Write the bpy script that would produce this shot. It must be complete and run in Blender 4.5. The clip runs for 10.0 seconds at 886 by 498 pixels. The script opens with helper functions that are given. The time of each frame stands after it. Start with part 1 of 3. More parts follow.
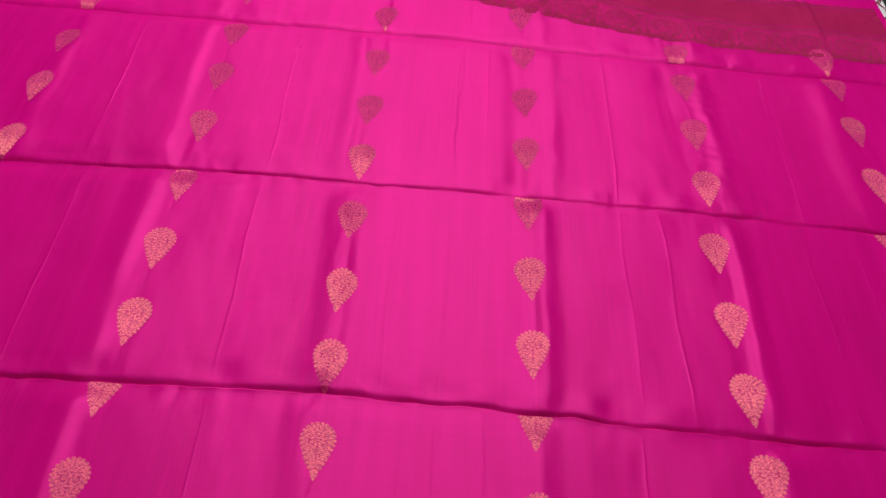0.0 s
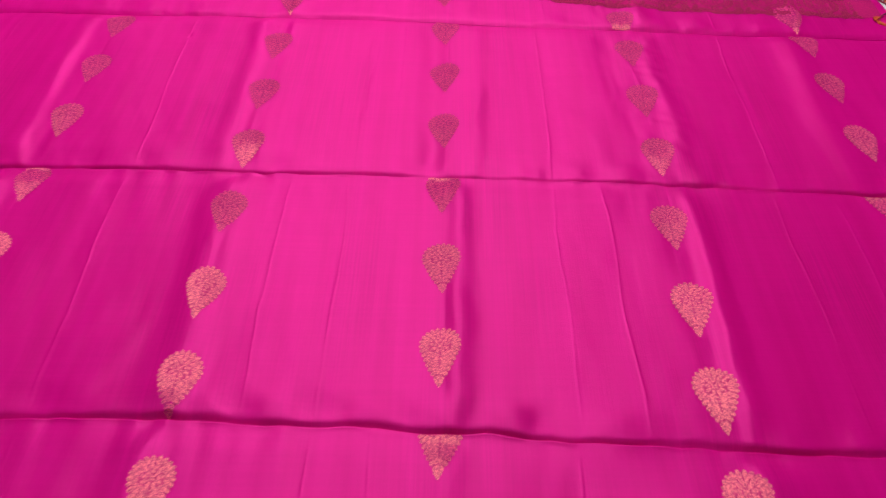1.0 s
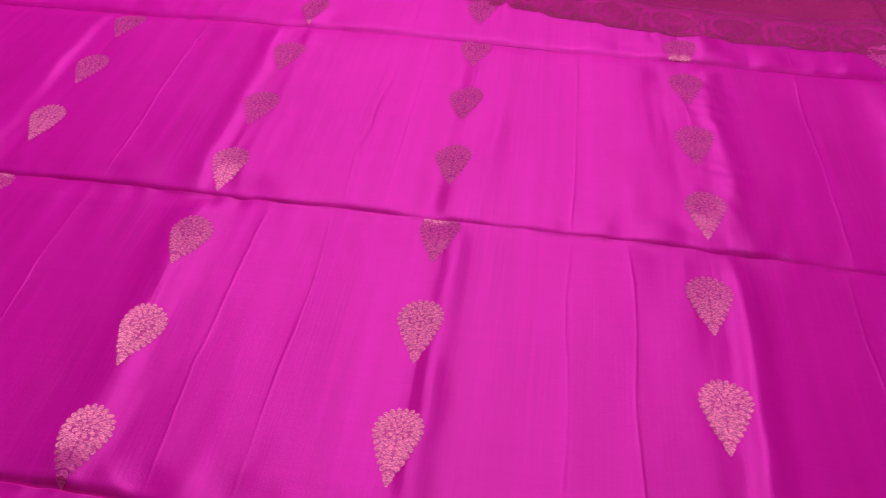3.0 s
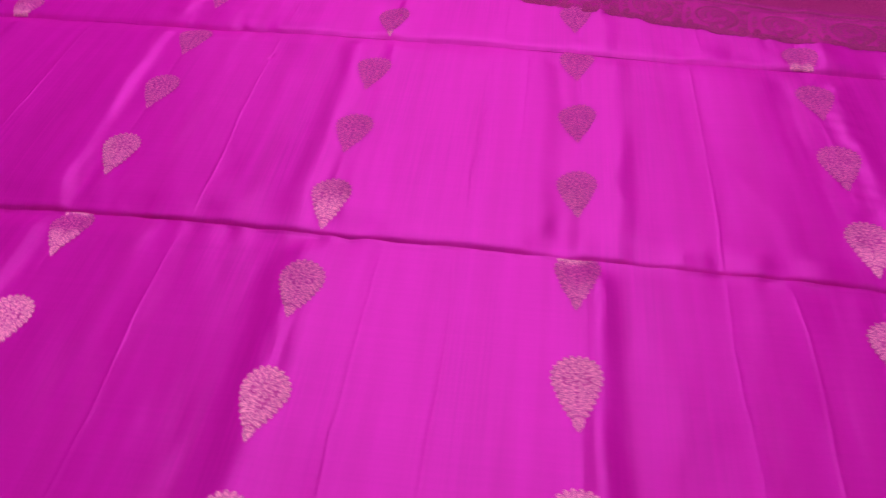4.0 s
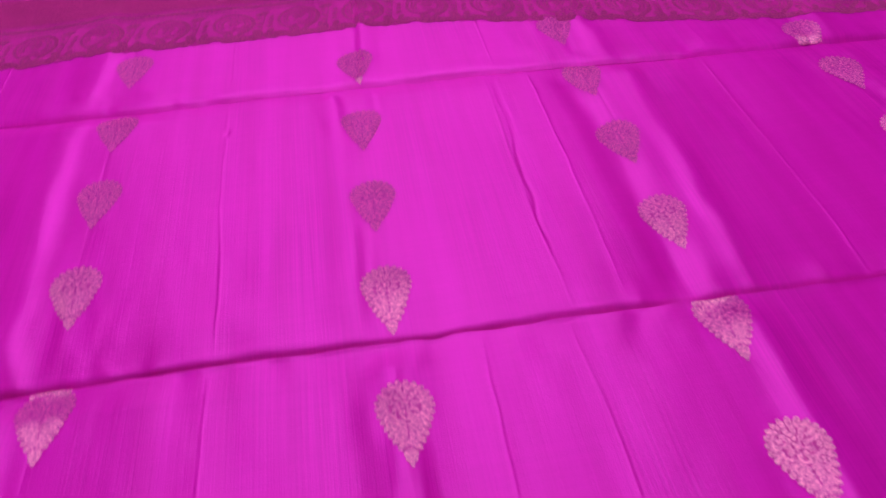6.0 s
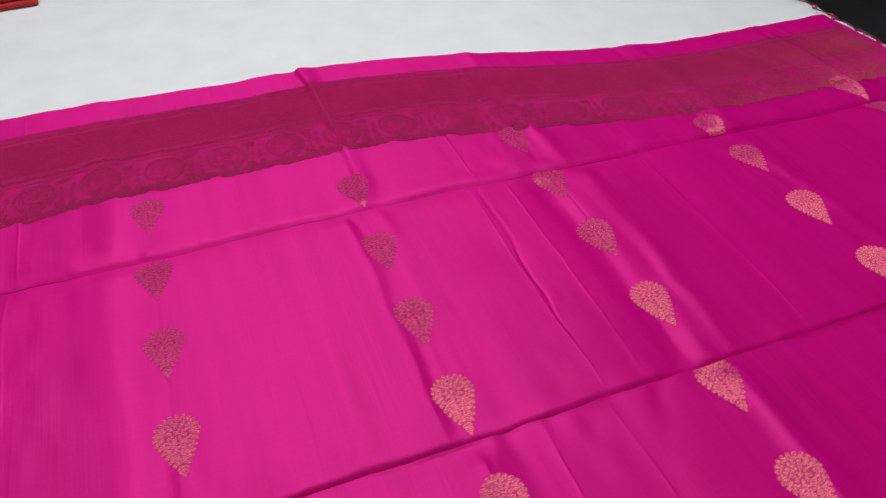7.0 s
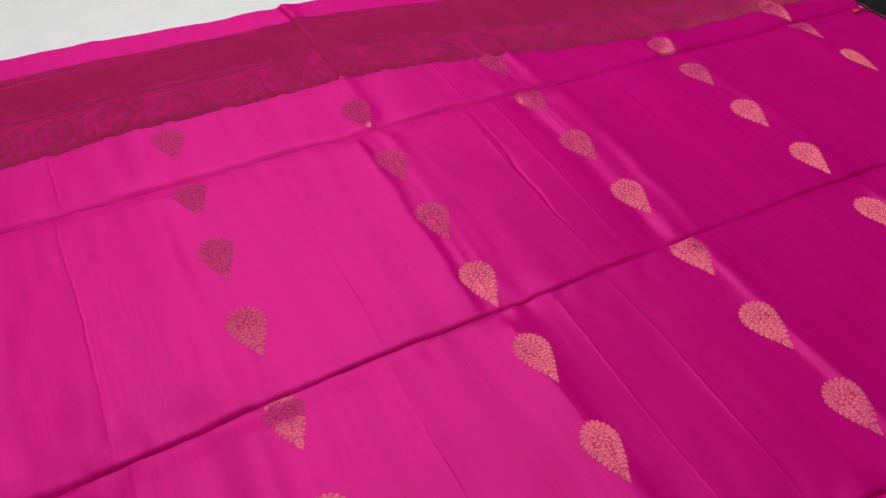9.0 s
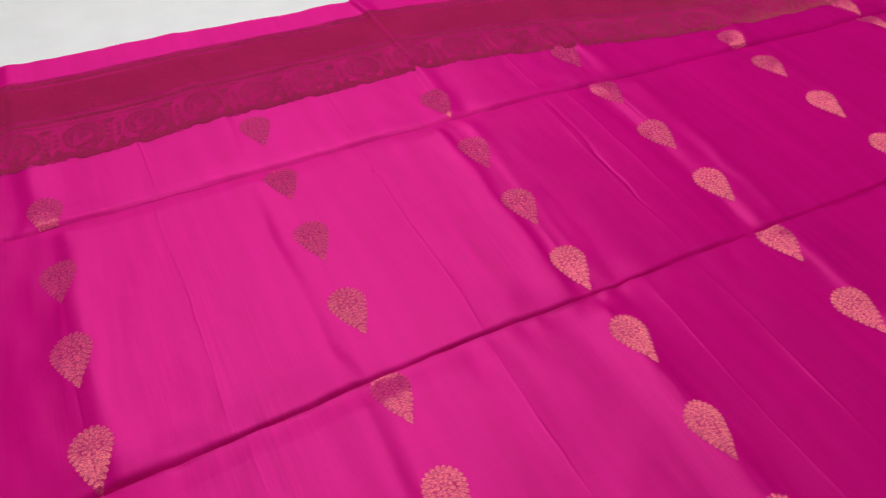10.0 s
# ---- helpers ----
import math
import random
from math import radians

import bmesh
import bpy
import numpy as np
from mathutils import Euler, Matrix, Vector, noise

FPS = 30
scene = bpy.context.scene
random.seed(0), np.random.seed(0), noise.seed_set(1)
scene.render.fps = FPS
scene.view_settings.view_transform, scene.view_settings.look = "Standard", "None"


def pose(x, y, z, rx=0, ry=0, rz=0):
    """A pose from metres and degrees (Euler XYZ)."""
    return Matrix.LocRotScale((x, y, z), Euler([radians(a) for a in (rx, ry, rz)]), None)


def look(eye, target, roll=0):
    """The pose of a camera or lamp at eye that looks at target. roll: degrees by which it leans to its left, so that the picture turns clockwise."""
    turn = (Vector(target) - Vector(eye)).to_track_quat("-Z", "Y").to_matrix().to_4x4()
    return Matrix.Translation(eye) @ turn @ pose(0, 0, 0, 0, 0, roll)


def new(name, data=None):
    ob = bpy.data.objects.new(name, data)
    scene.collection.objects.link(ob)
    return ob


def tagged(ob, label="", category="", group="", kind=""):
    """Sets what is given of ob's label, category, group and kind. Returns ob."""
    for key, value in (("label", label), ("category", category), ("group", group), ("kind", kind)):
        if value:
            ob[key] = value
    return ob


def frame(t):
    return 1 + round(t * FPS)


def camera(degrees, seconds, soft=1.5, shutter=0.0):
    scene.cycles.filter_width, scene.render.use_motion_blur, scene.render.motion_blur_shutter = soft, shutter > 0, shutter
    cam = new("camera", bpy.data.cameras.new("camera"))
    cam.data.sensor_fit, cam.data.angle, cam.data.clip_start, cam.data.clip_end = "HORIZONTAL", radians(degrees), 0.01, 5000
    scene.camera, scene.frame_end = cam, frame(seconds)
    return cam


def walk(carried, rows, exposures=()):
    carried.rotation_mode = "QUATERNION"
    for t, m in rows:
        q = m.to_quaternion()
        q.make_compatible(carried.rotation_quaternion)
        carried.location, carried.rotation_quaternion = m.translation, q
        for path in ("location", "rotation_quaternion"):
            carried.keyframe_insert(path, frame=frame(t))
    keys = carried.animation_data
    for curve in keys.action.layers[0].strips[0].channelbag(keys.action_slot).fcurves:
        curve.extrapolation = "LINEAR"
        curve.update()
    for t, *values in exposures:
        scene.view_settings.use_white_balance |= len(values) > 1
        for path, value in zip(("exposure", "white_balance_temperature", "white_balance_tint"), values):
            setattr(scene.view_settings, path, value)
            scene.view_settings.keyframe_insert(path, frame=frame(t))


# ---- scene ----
cam = camera(63.9, 10.0, soft=1.3, shutter=0.3)
PATH = [
    (0, (0.005, 0.447, 0.75), (0.005, 1.63, -0.863), 3.4),
    (0.5, (0.079, 0.41, 0.692), (0.062, 1.667, -0.864), 1.3),
    (1, (0.131, 0.492, 0.568), (0.101, 1.801, -0.943), -0.7),
    (1.5, (0.178, 0.541, 0.513), (0.115, 1.893, -0.96), -0.5),
    (2, (0.213, 0.573, 0.513), (0.067, 1.93, -0.949), -1.5),
    (2.2, (0.208, 0.576, 0.511), (0.06, 1.934, -0.95), -0.9),
    (3.5, (0.195, 0.634, 0.485), (-0.063, 1.959, -0.991), -2.8),
    (4, (0.069, 0.669, 0.478), (-0.151, 1.991, -1.007), -2.9),
    (4.5, (-0.034, 0.716, 0.442), (-0.073, 2.072, -1.028), -3.0),
    (5, (-0.094, 0.737, 0.409), (0.048, 2.072, -1.074), -2.2),
    (5.5, (-0.112, 0.758, 0.41), (0.059, 2.088, -1.074), -1.6),
    (6, (-0.117, 0.789, 0.412), (0.053, 2.17, -1.025), -3.8),
    (6.2, (-0.097, 0.819, 0.449), (0.094, 2.222, -0.963), -6.5),
    (7.3, (-0.32, 0.791, 0.547), (0.28, 2.123, -0.819), 0.2),
    (7.5, (-0.334, 0.792, 0.519), (0.268, 2.091, -0.878), -0.9),
    (8, (-0.361, 0.819, 0.496), (0.268, 2.015, -0.978), -0.7),
    (8.5, (-0.35, 0.774, 0.511), (0.317, 1.936, -0.974), 1.4),
    (9, (-0.401, 0.735, 0.589), (0.278, 1.904, -0.885), 2.4),
    (9.5, (-0.444, 0.714, 0.605), (0.217, 1.911, -0.855), 2.0),
    (10, (-0.486, 0.751, 0.583), (0.154, 1.948, -0.886), 1.4),
]
EXPOSURES = [(0.0, -0.08, 6500, 10), (0.5, -0.03, 6500, 10), (1.1, 0.0, 6300, 10), (1.5, -0.02, 5000, 10), (2.0, -0.02, 4700, 10), (3.5, -0.08, 4400, 10), (4.5, -0.08, 4000, 10), (5.5, -0.12, 4000, 10), (6.2, -0.06, 4000, 10), (7.2, -0.48, 6500, 10), (8.0, -0.34, 6500, 10), (8.5, -0.36, 6500, 10), (9.0, -0.44, 6500, 10), (9.5, -0.42, 6500, 10), (10.0, -0.36, 6500, 10)]
LIFT = Matrix.Translation((0, 0, 0.0115))  # the cloth's mean height on the table
walk(cam, [(t, Matrix.Translation((-0.0028, 0.0040, 0.0016) if t > 7 else (-0.001, 0.001, 0.0005) if 4.2 < t else (0, 0, 0)) @ LIFT @ look(eye, target, roll)) for t, eye, target, roll in PATH], EXPOSURES)

# ---- world and light: an indoor room lit by one ceiling panel ----
world = bpy.data.worlds.new("world")
scene.world = world
world.use_nodes = True
world.node_tree.nodes["Background"].inputs["Color"].default_value = (0.9, 0.95, 1.0, 1)
world.node_tree.nodes["Background"].inputs["Strength"].default_value = 0.3
LAMP = (-0.08, 1.86, 1.98)
LAMP_SIZE = (1.7, 1.5)
panel_light = bpy.data.lights.new("panel_light", "AREA")
panel_light.shape, panel_light.size, panel_light.size_y = "RECTANGLE", LAMP_SIZE[0], LAMP_SIZE[1]
panel_light.energy, panel_light.color = 28.5, (1.0, 0.97, 0.95)
new("panel_light", panel_light).matrix_world = pose(LAMP[0], LAMP[1], LAMP[2] - 0.02)


# ---- materials ----
def material(name):
    m = bpy.data.materials.new(name)
    m.use_nodes = True
    nt = m.node_tree
    for n in list(nt.nodes):
        nt.nodes.remove(n)

    def node(kind, **values):
        n = nt.nodes.new(kind)
        for key, value in values.items():
            if key == "_data_type":
                n.data_type = value
            elif key == "_blend_type":
                n.blend_type = value
            elif key == "_operation":
                n.operation = value
            elif key == "_direction_type":
                n.direction_type = value
            elif key == "_uv_map":
                n.uv_map = value
            else:
                n.inputs[key].default_value = value
        return n

    def link(a, out, b, inp):
        nt.links.new(a.outputs[out], b.inputs[inp])

    return m, node, link


def stretched_noise(node, link, scale, size, detail=3.0):
    geo = node("ShaderNodeNewGeometry")
    mapping = node("ShaderNodeMapping")
    mapping.inputs["Scale"].default_value = scale
    tex = node("ShaderNodeTexNoise", Scale=size, Detail=detail)
    link(geo, "Position", mapping, "Vector")
    link(mapping, "Vector", tex, "Vector")
    return tex


def ramp(node, link, tex, stops, out="Fac"):
    r = node("ShaderNodeValToRGB")
    e = r.color_ramp.elements
    while len(e) < len(stops):
        e.new(0.5)
    for el, (at, col) in zip(e, stops):
        el.position, el.color = at, (*col, 1)
    link(tex, out, r, "Fac")
    return r


def silk_material():
    m, node, link = material("magenta_silk")
    out = node("ShaderNodeOutputMaterial")
    streak = stretched_noise(node, link, (560.0, 7.0, 60.0), 1.0)
    slub = stretched_noise(node, link, (60.0, 3.0, 8.0), 1.0, 4.0)
    col = ramp(node, link, slub, [(0.3, (0.67, 0.002, 0.225)), (0.7, (0.74, 0.003, 0.262))])
    tint = node("ShaderNodeMix", _data_type="RGBA", _blend_type="MULTIPLY")
    patch = stretched_noise(node, link, (9.0, 3.0, 1.0), 1.0, 2.0)
    amount = node("ShaderNodeMapRange")
    for key, value in (("From Min", 0.42), ("From Max", 0.72), ("To Min", 0.04), ("To Max", 0.55)):
        amount.inputs[key].default_value = value
    link(patch, "Fac", amount, "Value")
    link(amount, "Result", tint, 0)
    grey = ramp(node, link, streak, [(0.3, (0.62, 0.62, 0.62)), (0.7, (1.0, 1.0, 1.0))])
    link(col, "Color", tint, 6)
    link(grey, "Color", tint, 7)
    cross = stretched_noise(node, link, (7.0, 380.0, 60.0), 1.0)
    grey2 = ramp(node, link, cross, [(0.35, (0.86, 0.86, 0.86)), (0.65, (1.0, 1.0, 1.0))])
    woven = node("ShaderNodeMix", _data_type="RGBA", _blend_type="MULTIPLY")
    woven.inputs[0].default_value = 0.24
    link(tint, 2, woven, 6)
    link(grey2, "Color", woven, 7)
    weave = stretched_noise(node, link, (700.0, 1800.0, 300.0), 1.0, 1.0)
    add = node("ShaderNodeMath", _operation="ADD")
    link(streak, "Fac", add, 0)
    link(weave, "Fac", add, 1)
    bump = node("ShaderNodeBump", Strength=0.22, Distance=0.0006)
    link(add, "Value", bump, "Height")
    diffuse = node("ShaderNodeBsdfDiffuse")
    link(woven, 2, diffuse, "Color")
    link(bump, "Normal", diffuse, "Normal")
    tangent = node("ShaderNodeTangent", _direction_type="UV_MAP", _uv_map="cloth")
    gloss = node("ShaderNodeBsdfAnisotropic", Roughness=0.46, Anisotropy=0.45, Rotation=0.0)
    gloss.inputs["Color"].default_value = (1.0, 0.09, 0.44, 1)
    link(tangent, "Tangent", gloss, "Tangent")
    link(bump, "Normal", gloss, "Normal")
    facing = node("ShaderNodeLayerWeight", Blend=0.5)
    share = node("ShaderNodeMapRange")
    for key, value in (("From Min", 0.05), ("From Max", 0.5), ("To Min", 0.10), ("To Max", 0.15)):
        share.inputs[key].default_value = value
    link(facing, "Facing", share, "Value")
    # thin silk lets some light through, which reddens its folded edges
    through_light = node("ShaderNodeBsdfTranslucent")
    through_light.inputs["Color"].default_value = (0.80, 0.006, 0.16, 1)
    body = node("ShaderNodeMixShader", Fac=0.16)
    link(diffuse, "BSDF", body, 1)
    link(through_light, "BSDF", body, 2)
    mix = node("ShaderNodeMixShader")
    link(share, "Result", mix, "Fac")
    link(body, "Shader", mix, 1)
    link(gloss, "BSDF", mix, 2)
    link(mix, "Shader", out, "Surface")
    return m


def zari_material(name, threads, diffuse_colour, metal_colour, share):
    """Metallic weft threads that run across the cloth's length."""
    m, node, link = material(name)
    out = node("ShaderNodeOutputMaterial")
    hatch = stretched_noise(node, link, threads, 1.0, 2.0)
    wear = stretched_noise(node, link, (22.0, 22.0, 22.0), 1.0, 3.0)
    bump = node("ShaderNodeBump", Strength=0.4, Distance=0.0004)
    link(hatch, "Fac", bump, "Height")
    shade = ramp(node, link, hatch, [(0.40, tuple(c * 0.22 for c in metal_colour)), (0.60, metal_colour)])
    worn = node("ShaderNodeMix", _data_type="FLOAT")
    worn.inputs[0].default_value = 0.5
    link(wear, "Fac", worn, 2)
    link(hatch, "Fac", worn, 3)
    base = ramp(node, link, worn, [(0.40, tuple(c * 0.84 for c in diffuse_colour)), (0.60, tuple(c * 1.04 for c in diffuse_colour))], 0)
    diffuse = node("ShaderNodeBsdfDiffuse")
    link(base, "Color", diffuse, "Color")
    tangent = node("ShaderNodeTangent", _direction_type="UV_MAP", _uv_map="cloth")
    gloss = node("ShaderNodeBsdfAnisotropic", Roughness=0.50, Anisotropy=0.78, Rotation=0.25)
    link(shade, "Color", gloss, "Color")
    link(tangent, "Tangent", gloss, "Tangent")
    link(bump, "Normal", gloss, "Normal")
    mix = node("ShaderNodeMixShader", Fac=share)
    link(diffuse, "BSDF", mix, 1)
    link(gloss, "BSDF", mix, 2)
    link(mix, "Shader", out, "Surface")
    return m


def plain_material(name, low, high, size, rough, bump_strength=0.1, scale=(1.0, 1.0, 1.0)):
    m, node, link = material(name)
    out = node("ShaderNodeOutputMaterial")
    tex = stretched_noise(node, link, scale, size, 5.0)
    col = ramp(node, link, tex, [(0.3, low), (0.7, high)])
    bump = node("ShaderNodeBump", Strength=bump_strength, Distance=0.002)
    link(tex, "Fac", bump, "Height")
    bsdf = node("ShaderNodeBsdfPrincipled", Roughness=rough)
    link(col, "Color", bsdf, "Base Color")
    link(bump, "Normal", bsdf, "Normal")
    link(bsdf, "BSDF", out, "Surface")
    return m


def glow_material(name, strength):
    m, node, link = material(name)
    out = node("ShaderNodeOutputMaterial")
    e = node("ShaderNodeEmission", Strength=strength)
    link(e, "Emission", out, "Surface")
    return m


SILK = silk_material()
ZARI = zari_material("copper_zari", (420.0, 1250.0, 400.0), (0.90, 0.052, 0.29), (1.0, 0.34, 0.25), 0.42)
ZARI_BAND = zari_material("zari_band", (500.0, 2400.0, 300.0), (0.45, 0.014, 0.106), (0.95, 0.29, 0.20), 0.25)
ZARI_GROUND = zari_material("zari_ground", (900.0, 260.0, 300.0), (0.62, 0.026, 0.195), (0.85, 0.17, 0.18), 0.18)
ZARI_BORDER = zari_material("border_zari", (480.0, 1000.0, 400.0), (0.41, 0.017, 0.104), (1.0, 0.31, 0.23), 0.26)
BORDER_GROUND = zari_material("border_ground", (700.0, 900.0, 300.0), (0.55, 0.014, 0.158), (0.80, 0.14, 0.18), 0.14)
TABLE_WHITE = plain_material("white_laminate", (0.74, 0.76, 0.76), (0.80, 0.82, 0.82), 14.0, 0.45, 0.03)
TABLE_EDGE = plain_material("table_frame_paint", (0.60, 0.61, 0.62), (0.68, 0.69, 0.70), 20.0, 0.4)
FLOOR_DARK = plain_material("dark_floor", (0.012, 0.013, 0.014), (0.03, 0.031, 0.034), 6.0, 0.35, 0.05)
WALL_PAINT = plain_material("wall_paint", (0.36, 0.35, 0.34), (0.42, 0.41, 0.40), 9.0, 0.8, 0.08)
CEILING_PAINT = plain_material("ceiling_paint", (0.74, 0.74, 0.73), (0.80, 0.80, 0.79), 9.0, 0.85, 0.06)
THREAD = plain_material("maroon_thread", (0.14, 0.004, 0.03), (0.30, 0.008, 0.07), 900.0, 0.6, 0.3)
TASSEL = plain_material("orange_thread", (0.50, 0.05, 0.010), (0.72, 0.10, 0.02), 1200.0, 0.6, 0.3)
RED_CLOTH = plain_material("red_cotton", (0.34, 0.006, 0.012), (0.50, 0.012, 0.02), 60.0, 0.75, 0.2)
GLOW = glow_material("lamp_diffuser", 4.0)


# ---- mesh helpers ----
def mesh_object(name, verts, faces, mat, parent=None, label="", smooth=True, uv=False):
    me = bpy.data.meshes.new(name)
    me.from_pydata(verts, [], faces)
    me.materials.append(mat)
    if smooth:
        me.polygons.foreach_set("use_smooth", [True] * len(me.polygons))
    if uv:
        layer = me.uv_layers.new(name="cloth")
        co = np.empty(len(me.vertices) * 3)
        me.vertices.foreach_get("co", co)
        idx = np.empty(len(me.loops), dtype=np.int32)
        me.loops.foreach_get("vertex_index", idx)
        layer.data.foreach_set("uv", co.reshape(-1, 3)[idx][:, :2].ravel())
    me.update()
    ob = new(name, me)
    if parent:
        ob.parent = parent
    if label:
        tagged(ob, label)
    return ob


def part(name, bm, mat, parent, label=""):
    me = bpy.data.meshes.new(name)
    bm.to_mesh(me)
    bm.free()
    me.materials.append(mat)
    ob = new(name, me)
    if parent:
        ob.parent = parent
    if label:
        tagged(ob, label)
    return ob


def box(x0, y0, z0, x1, y1, z1, bevel=0.0):
    bm = bmesh.new()
    bmesh.ops.create_cube(bm, size=1.0)
    for v in bm.verts:
        v.co = ((x0 + x1) / 2 + v.co.x * (x1 - x0), (y0 + y1) / 2 + v.co.y * (y1 - y0), (z0 + z1) / 2 + v.co.z * (z1 - z0))
    if bevel:
        bmesh.ops.bevel(bm, geom=list(bm.edges), offset=bevel, segments=3, affect="EDGES", profile=0.5)
    return bm


def smooth01(a):
    a = np.clip(a, 0, 1)
    return a * a * (3 - 2 * a)


class Grain:
    """Smooth value noise on a lattice."""

    def __init__(self, seed):
        self.table = np.random.RandomState(seed).uniform(-1, 1, (64, 64))

    def __call__(self, a, b):
        a, b = np.broadcast_arrays(np.asarray(a, float), np.asarray(b, float))
        i, j = np.floor(a).astype(int), np.floor(b).astype(int)
        u, v = a - i, b - j
        u, v = u * u * (3 - 2 * u), v * v * (3 - 2 * v)
        t = self.table
        p = lambda di, dj: t[(i + di) % 64, (j + dj) % 64]
        return (p(0, 0) * (1 - u) + p(1, 0) * u) * (1 - v) + (p(0, 1) * (1 - u) + p(1, 1) * u) * v


GRAINS = [Grain(k) for k in range(12)]

# ---- the room ----
X0, X1, Y0, Y1, FLOOR_Z, CEIL_Z = -3.2, 3.2, -2.6, 4.4, -0.75, 2.05
tagged(part("floor", box(X0 - 0.1, Y0 - 0.1, FLOOR_Z - 0.1, X1 + 0.1, Y1 + 0.1, FLOOR_Z), FLOOR_DARK, None), "dark grey floor around the white table", "floor", kind="structure")
tagged(part("ceiling", box(X0 - 0.1, Y0 - 0.1, CEIL_Z, X1 + 0.1, Y1 + 0.1, CEIL_Z + 0.1), CEILING_PAINT, None), "plain white painted ceiling with a flat lamp", "ceiling", kind="structure")
for wall_name, b in (("wall_north", (X0, Y1, X1, Y1 + 0.1)), ("wall_south", (X0, Y0 - 0.1, X1, Y0)), ("wall_east", (X1, Y0 - 0.1, X1 + 0.1, Y1 + 0.1)), ("wall_west", (X0 - 0.1, Y0 - 0.1, X0, Y1 + 0.1))):
    tagged(part(wall_name, box(b[0], b[1], FLOOR_Z, b[2], b[3], CEIL_Z), WALL_PAINT, None), "plain grey painted wall", "wall", kind="structure")

lamp = tagged(new("ceiling_light"), "large white ceiling panel light, switched on", "ceiling light")
lamp.location = (LAMP[0], LAMP[1], CEIL_Z)
LW, LD = LAMP_SIZE[0] / 2, LAMP_SIZE[1] / 2
part("frame", box(-LW - 0.03, -LD - 0.03, -0.035, LW + 0.03, LD + 0.03, -0.001, 0.006), TABLE_EDGE, lamp)
part("diffuser", box(-LW - 0.005, -LD - 0.005, -0.041, LW + 0.005, LD + 0.005, -0.0355, 0.002), GLOW, lamp, "glowing white diffuser")

# ---- the table ----
TABLE = (-1.75, -0.15, 0.793, 2.75)
table = tagged(new("table"), "large white laminate display table under the spread saree", "table")
part("tabletop", box(TABLE[0], TABLE[1], -0.03, TABLE[2], TABLE[3], 0.0, 0.004), TABLE_WHITE, table, "smooth white tabletop")
for x in (TABLE[0] + 0.06, TABLE[2] - 0.12):
    for y in (TABLE[1] + 0.06, TABLE[3] - 0.12):
        part("leg", box(x, y, FLOOR_Z, x + 0.06, y + 0.06, -0.03, 0.004), TABLE_EDGE, table)

# ---- the saree: one cloth in flat overlapping pleats ----
X_LEFT, X_END = -1.3, 0.772
Y_NEAR = 0.22
XT = np.linspace(-1.6, 1.0, 521)


def soft_line(xs, ys, seed, wobble):
    y = np.interp(XT, xs, ys)
    k = np.exp(-np.linspace(-2, 2, 41) ** 2)
    y = np.convolve(np.pad(y, 20, mode="edge"), k / k.sum(), mode="valid")
    y = y + wobble * GRAINS[seed](XT / 0.055 + 7, 3.3) + 0.5 * wobble * GRAINS[seed](XT / 0.018, 9.1)
    return lambda x: np.interp(x, XT, y)


FOLD0 = soft_line((-0.9, -0.6, -0.36, -0.12, 0.12, 0.36, 0.6, 0.8), (1.468, 1.459, 1.450, 1.444, 1.426, 1.408, 1.390, 1.382), 0, 0.0022)
FOLD1 = soft_line((-0.9, -0.6, -0.36, -0.12, 0.12, 0.37, 0.6, 0.8), (1.104, 1.104, 1.110, 1.103, 1.095, 1.083, 1.066, 1.060), 1, 0.0020)
FOLD2 = soft_line((-0.9, -0.48, -0.3, -0.12, 0.12, 0.36, 0.51, 0.8), (0.772, 0.779, 0.786, 0.785, 0.775, 0.760, 0.755, 0.748), 2, 0.0022)
BORDER = soft_line((-0.9, -0.55, -0.1, 0.0, 0.12, 0.38, 0.6, 0.8), (1.574, 1.568, 1.560, 1.549, 1.517, 1.453, 1.435, 1.429), 3, 0.0012)


def squeeze(x):
    """How much of the border's width shows flat along its length."""
    return 1.0 - 0.14 * smooth01((x - 0.05) / 0.5) + 0.07 * smooth01((-0.1 - x) / 0.4)


def far_edge(x):
    return BORDER(x) + 0.247 * squeeze(x) + 0.002 * GRAINS[4](np.asarray(x) / 0.03, 1.7)


